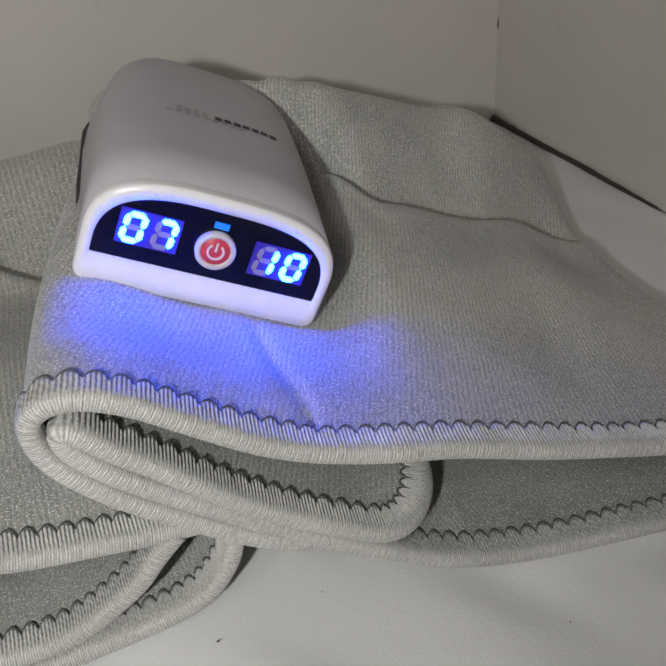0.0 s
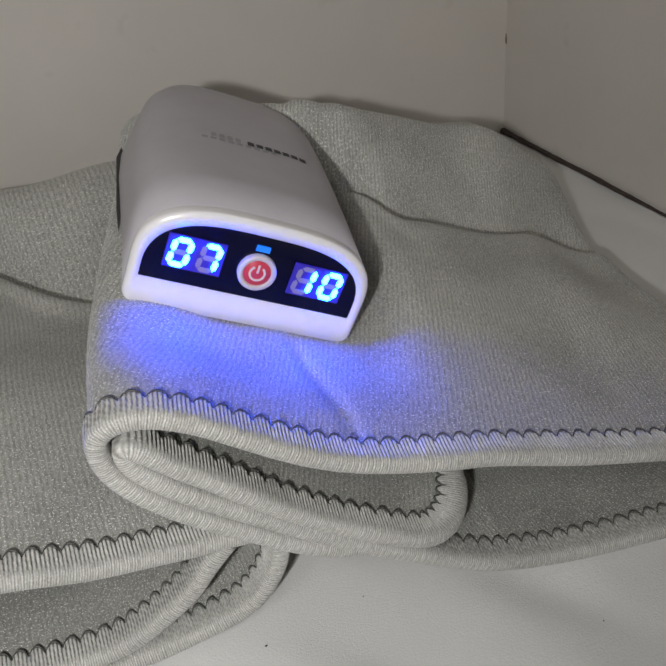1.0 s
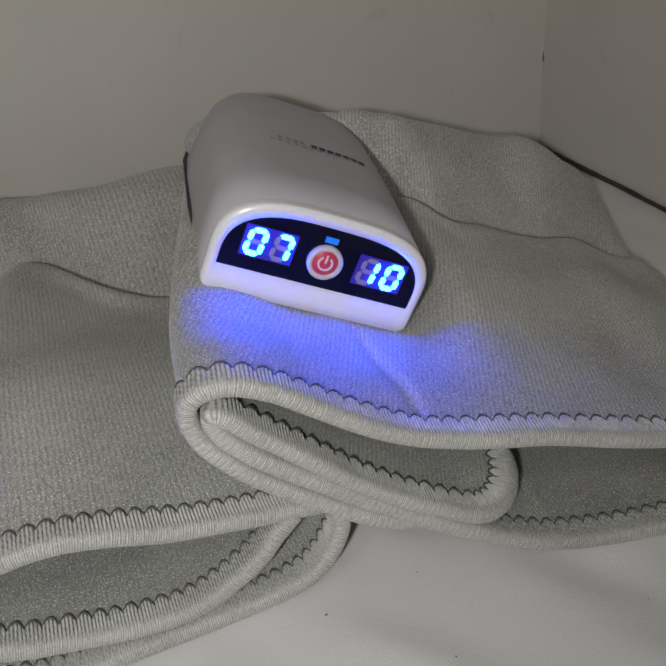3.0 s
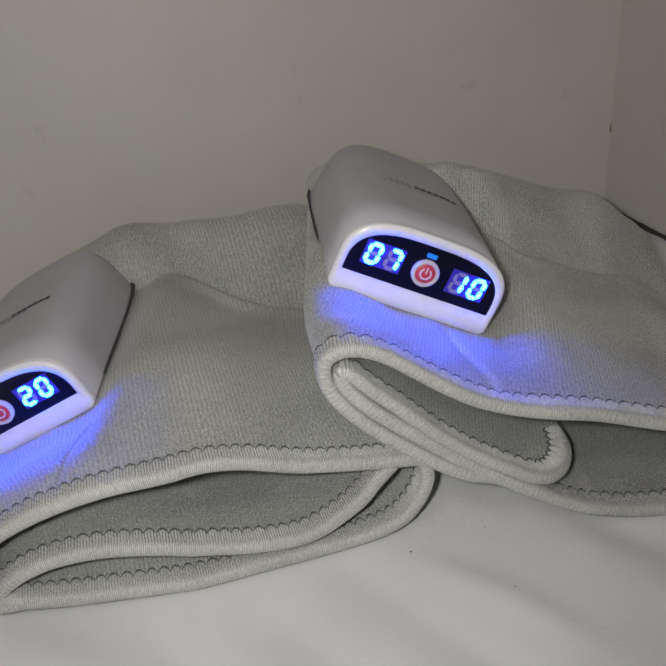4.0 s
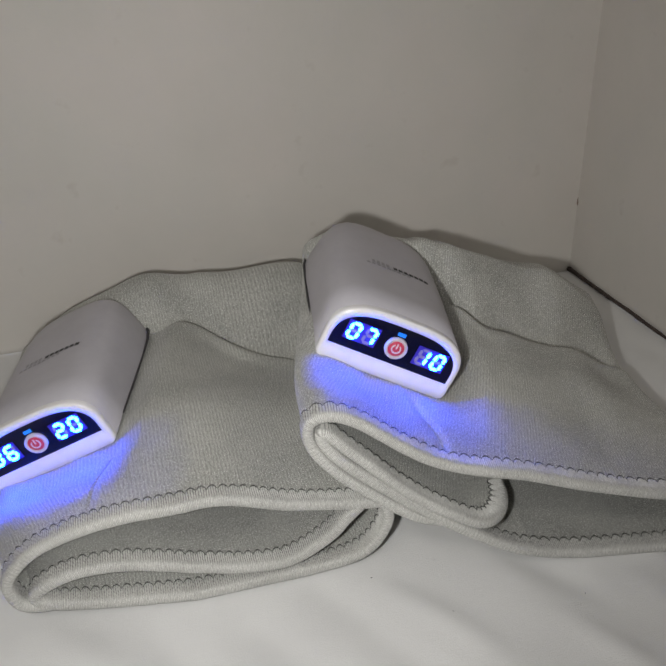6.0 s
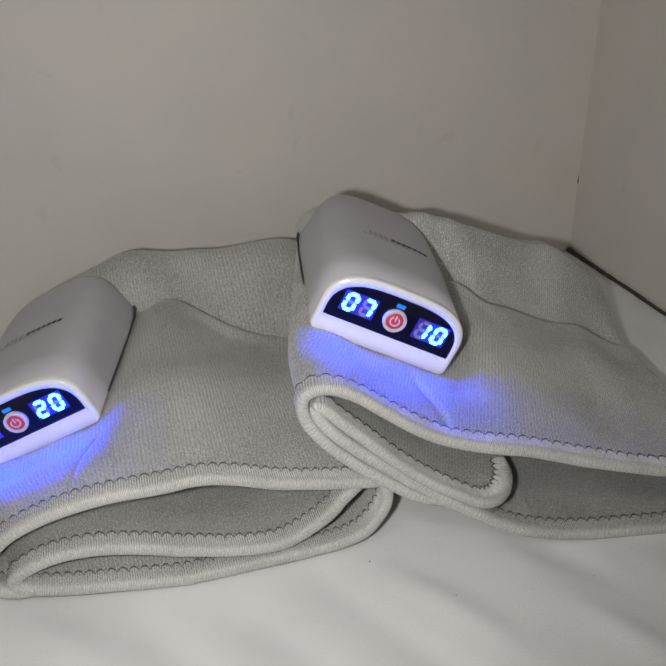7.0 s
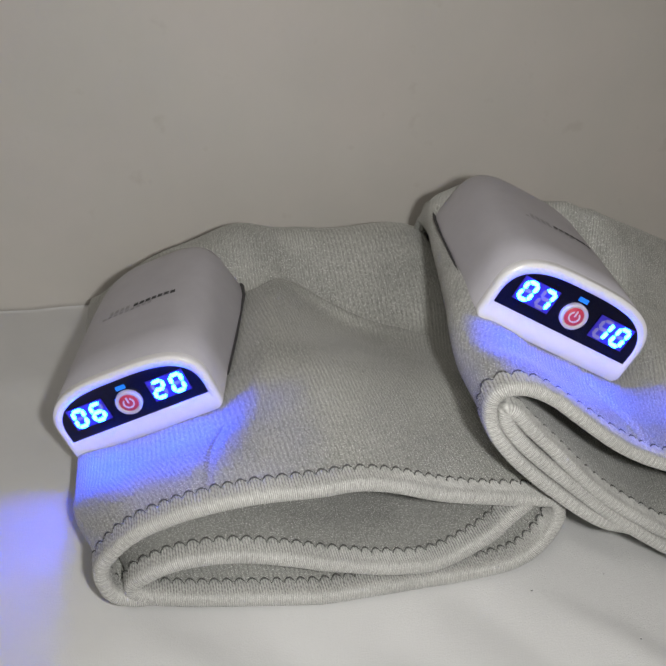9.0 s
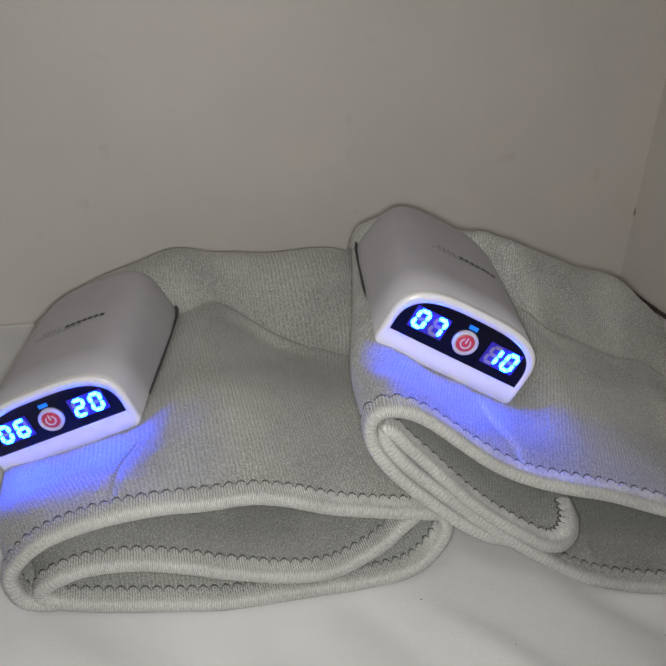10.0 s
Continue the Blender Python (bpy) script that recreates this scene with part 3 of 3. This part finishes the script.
def seam_thread(band, owner, across, y0, y1):
    """Zigzag sewing thread along a dart in the top layer; across(y) gives its way."""
    ys = np.linspace(y0, y1, int((y1 - y0) / 0.00022))
    us = across(ys) + 0.0011 * (2 * np.abs(((ys / 0.0032) % 1) * 2 - 1) - 1)
    top = band.w > 0.5
    order = np.argsort(band.pts[top, 0])
    ss = np.interp(us, band.pts[top, 0][order], band.s[top][order])
    vs, fs, c = [], [], len(ys)
    for dy, dh in ((-0.00016, -0.0002), (-0.00016, 0.00032), (0.00016, 0.00032), (0.00016, -0.0002)):
        vs.append(band.at(ss, ys + dy, band.thick / 2 + dh + 0.0 * ys))
    for a in range(3):
        for j in range(c - 1):
            fs.append((a * c + j, a * c + j + 1, (a + 1) * c + j + 1, (a + 1) * c + j))
    return part_of("dart_seam", mesh_of("dart_seam", np.vstack(vs), fs), seam_grey, owner, "grey zigzag seam thread")


def knee_massager(name_label, base, band, m, left, right, flap_label, dart, pitch):
    owner = tagged(new("knee_massager"), name_label, "massager", "knee massagers")
    owner.location = base
    bpy.context.view_layer.update()
    sleeve = band.body(owner, flap_label)
    hem = band.binding(owner, pitch=pitch, lead=base[0])
    seam = seam_thread(band, owner, *dart)
    inv = Matrix.Translation(owner.location).inverted()
    for ob in (sleeve, hem, seam, *hem.children):
        ob.data.transform(inv)
    control_unit(owner, inv @ m, left, right)
    return owner


def frame_of(x, y, z, o):
    return Matrix(((x[0], y[0], z[0], o[0]), (x[1], y[1], z[1], o[1]), (x[2], y[2], z[2], o[2]), (0, 0, 0, 1)))


LOW_PATH = [(-0.0115, 0.0405), (-0.019, 0.0335), (-0.029, 0.0235), (-0.050, 0.0135), (-0.073, 0.0155), (-0.094, 0.0215), (-0.115, 0.027), (-0.135, 0.030), (-0.154, 0.0287),
            (-0.168, 0.0235), (-0.1765, 0.0165), (-0.172, 0.0110), (-0.155, 0.0078), (-0.13, 0.006), (-0.10, 0.0045), (-0.07, 0.0042), (-0.03, 0.0045),
            (-0.010, 0.008), (0.000, 0.018), (0.0040, 0.029), (0.0015, 0.0385), (-0.006, 0.0410), (-0.028, 0.0455), (-0.05, 0.0515), (-0.071, 0.0585),
            (-0.091, 0.0625), (-0.112, 0.061), (-0.131, 0.0585), (-0.15, 0.054), (-0.17, 0.0456), (-0.181, 0.037), (-0.1875, 0.027), (-0.1865, 0.0175), (-0.1825, 0.0115), (-0.175, 0.0095), (-0.168, 0.0102)]


def flow(x, kx, ky):
    """A smooth curve through evenly meant knots (cubic, level beyond the ends)."""
    kx, ky = np.asarray(kx, float), np.asarray(ky, float)
    slope = np.gradient(ky, kx)
    slope[0] = slope[-1] = 0.0
    x = np.clip(np.asarray(x, float), kx[0], kx[-1])
    i = np.clip(np.searchsorted(kx, x, side="right") - 1, 0, len(kx) - 2)
    h = kx[i + 1] - kx[i]
    t = (x - kx[i]) / h
    return ky[i] * (1 + 2 * t) * (1 - t) ** 2 + slope[i] * h * t * (1 - t) ** 2 + ky[i + 1] * t * t * (3 - 2 * t) + slope[i + 1] * h * t * t * (t - 1)


def low_lift(u, y):
    front = 0.004 * np.sin(np.pi * np.clip((y - 0.01) / 0.15, 0, 1)) * step(u, -0.12, -0.08)
    by_box = -0.013 * step(y, 0.015, 0.075) * (1 - step(u + 0.129 - 0.25 * (y - 0.093), -0.002, 0.022)) * (1 - step(y, 0.20, 0.24)) - 0.008 * np.exp(-((u + 0.160) / 0.028) ** 2) * step(y, 0.035, 0.09) * (1 - step(y, 0.18, 0.23))
    fold = 0.152 + 0.012 * (1 - step(u, -0.03, 0.0)) + 0.043 * (1 - step(u, -0.076, -0.030))
    right = step(u, -0.115, -0.065)
    dip = (-0.008 * step(y, 0.08, 0.15) + (-0.0105 * step(y - fold, -0.0005, 0.002) + 0.0030 * np.exp(-((y - fold + 0.006) / 0.009) ** 2)) * (1 - step(u, -0.050, -0.004))) * right
    ridge = flow(u, (-0.19, -0.15, -0.12, -0.09, -0.06, -0.03, 0.005), (-0.0099, 0.0000, 0.0095, 0.0220, 0.0352, 0.0395, 0.0350))
    pad = ridge * step((y - fold) / (0.252 - fold), 0.02, 1.0) - 0.25 * np.clip(y - 0.25, 0, 0.1)
    seam = -0.0016 * np.exp(-((u + 0.148 - 0.30 * y) / 0.0026) ** 2) * step(y, 0.006, 0.016) * (1 - step(y, 0.06, 0.08))
    return front + by_box + dip + pad + seam + soft_waves(u, y)


def soft_waves(u, y):
    return 0.0006 * np.sin(61 * u + 23 * y + 1.0) * np.sin(47 * y - 31 * u) + 0.0003 * np.sin(140 * u - 60 * y) * np.sin(95 * y + 2.0)


def low_slide(u, y):
    return -0.011 * step(y, 0.004, 0.055) * (1 - step(u, -0.17, -0.10)) + 0.024 * step(y, 0.10, 0.20) * step(u, -0.06, 0.0)


HIGH_PATH = [(0.1055, 0.0258), (0.083, 0.0305), (0.069, 0.0380), (0.056, 0.0465), (0.044, 0.0560), (0.033, 0.0665), (0.025, 0.0745), (0.015, 0.084), (0.008, 0.0915),
             (0.0040, 0.0925), (0.0055, 0.0860), (0.013, 0.0765), (0.023, 0.0672), (0.034, 0.0580), (0.045, 0.0488), (0.057, 0.0395), (0.070, 0.0305), (0.083, 0.0225), (0.097, 0.0145),
             (0.112, 0.0085), (0.136, 0.0045), (0.17, 0.004), (0.21, 0.004), (0.236, 0.006), (0.247, 0.014), (0.247, 0.025), (0.238, 0.033),
             (0.212, 0.0365), (0.19, 0.0390), (0.165, 0.0425), (0.139, 0.0500), (0.117, 0.0560), (0.104, 0.0598), (0.09, 0.0628), (0.077, 0.0658), (0.065, 0.0698),
             (0.053, 0.0758), (0.042, 0.0828), (0.032, 0.0898), (0.022, 0.0970), (0.012, 0.1020), (0.004, 0.1025), (-0.0015, 0.0985), (-0.002, 0.0905),
             (0.0015, 0.0815), (0.010, 0.0705), (0.020, 0.0610), (0.031, 0.0520), (0.043, 0.0428), (0.054, 0.0365), (0.062, 0.0345), (0.068, 0.0325)]


BACKWARD = (0.0, 0.05, 0.10, 0.15, 0.20, 0.25, 0.30)


def high_lift(u, y):
    rise = 0.013 * step(y, 0.02, 0.12) * step(u, 0.082, 0.11) * (1 - step(u, 0.19, 0.24))
    box = -0.0060 * (1 - 0.62 * step(u, 0.030, 0.056)) * step(y, 0.02, 0.05) * step(u, -0.01, 0.012) * (1 - step(u, 0.08, 0.10))
    fold = 0.134 + 0.035 * (1 - step(u, 0.100, 0.122)) + 0.008 * step(u, 0.17, 0.22)
    right = step(u, 0.088, 0.104)
    dip = (-0.0085 * step(y - fold, -0.0005, 0.002) + 0.0025 * np.exp(-((y - fold + 0.006) / 0.009) ** 2)) * right
    ridge = flow(u, (-0.01, 0.02, 0.05, 0.08, 0.11, 0.14, 0.17, 0.20, 0.245), (0.0170, 0.0280, 0.0372, 0.0425, 0.0378, 0.0356, 0.0355, 0.0375, 0.0335))
    pad = ridge * step((y - fold) / (0.212 - fold), 0.02, 1.0) - 0.33 * np.clip(y - 0.205, 0, 0.1)
    back = flow(y, BACKWARD, (0, -0.0008, 0.0028, 0.0022, -0.0058, -0.0265, -0.0570)) * (1 - step(u, 0.0, 0.035)) + flow(y, BACKWARD, (0, -0.0018, -0.0046, -0.0063, -0.0056, -0.0038, -0.0031)) * step(u, 0.15, 0.25)
    seam = -0.0026 * np.exp(-((u - 0.066 + 0.010 * step(y, 0.015, 0.06)) / 0.0030) ** 2) * step(y, 0.006, 0.016) * (1 - step(y, 0.055, 0.07))
    return rise + box + dip + pad + back + seam + soft_waves(u + 0.3, y)


def high_slide(u, y):
    bulge = flow(y, BACKWARD, (0, -0.0026, 0.0014, 0.0053, 0.0085, 0.0100, 0.0110)) * (1 - step(u, 0.0, 0.045))
    return flow(y, BACKWARD, (0, -0.0128, -0.0228, -0.0255, -0.0205, -0.0095, 0.0010)) * step(u, 0.1, 0.24) + bulge


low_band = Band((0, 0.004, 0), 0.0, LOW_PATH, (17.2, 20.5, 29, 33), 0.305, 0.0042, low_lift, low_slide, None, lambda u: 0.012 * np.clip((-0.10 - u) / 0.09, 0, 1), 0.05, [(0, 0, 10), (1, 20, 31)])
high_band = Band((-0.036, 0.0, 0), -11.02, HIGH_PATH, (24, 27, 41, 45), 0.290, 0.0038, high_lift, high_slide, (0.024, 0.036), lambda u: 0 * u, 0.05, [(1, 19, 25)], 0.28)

BOX_LOW = frame_of((0.8973, -0.1749, 0.4054), (0.1878, 0.9822, 0.0083), (-0.3996, 0.0687, 0.9141), (-0.169, 0.0973, 0.0429))
BOX_HIGH = frame_of((0.8773, -0.1951, -0.4386), (0.2193, 0.9757, 0.0047), (0.427, -0.1003, 0.8987), (0.0206, 0.0565, 0.0917))
knee_massager("grey knit knee massager lying on the bed, display lit", (-0.09, 0.13, 0.0), low_band, BOX_LOW, "06", "20", "grey ribbed stretch-knit sleeve, rolled up on itself", (lambda y: -0.148 + 0.30 * y, 0.010, 0.064), 0.0051)
knee_massager("grey knit knee massager leaning on the other one, display lit", (0.10, 0.12, 0.0), high_band, BOX_HIGH, "07", "10", "grey ribbed stretch-knit sleeve with a rounded flap", (lambda y: 0.066 - 0.010 * step(y, 0.015, 0.06), 0.010, 0.056), 0.0058)


# ---------------------------------------------------------------- lint on the sheet
def lint(x, y, size, turn):
    bm = bmesh.new()
    bmesh.ops.create_icosphere(bm, subdivisions=1, radius=size)
    for v in bm.verts:
        k = 1 + 0.35 * noise.noise(v.co * (2.0 / size) + Vector((x * 90, y * 90, 0)))
        v.co = Vector((v.co.x * 1.5 * k, v.co.y * 0.8 * k, v.co.z * 0.5))
    me = bpy.data.meshes.new("lint")
    bm.to_mesh(me)
    bm.free()
    me.materials.append(print_dark)
    ob = tagged(new("lint", me), "tiny dark speck of lint on the sheet", "lint", "lint on the sheet")
    ob.matrix_world = pose(x, y, 0.0006, 0, 0, turn)


lint(-0.0095, -0.0068, 0.00040, 0)
lint(0.0267, -0.0046, 0.00025, 37)
lint(0.0913, -0.0488, 0.00030, 74)
lint(0.0227, -0.0399, 0.00030, 111)
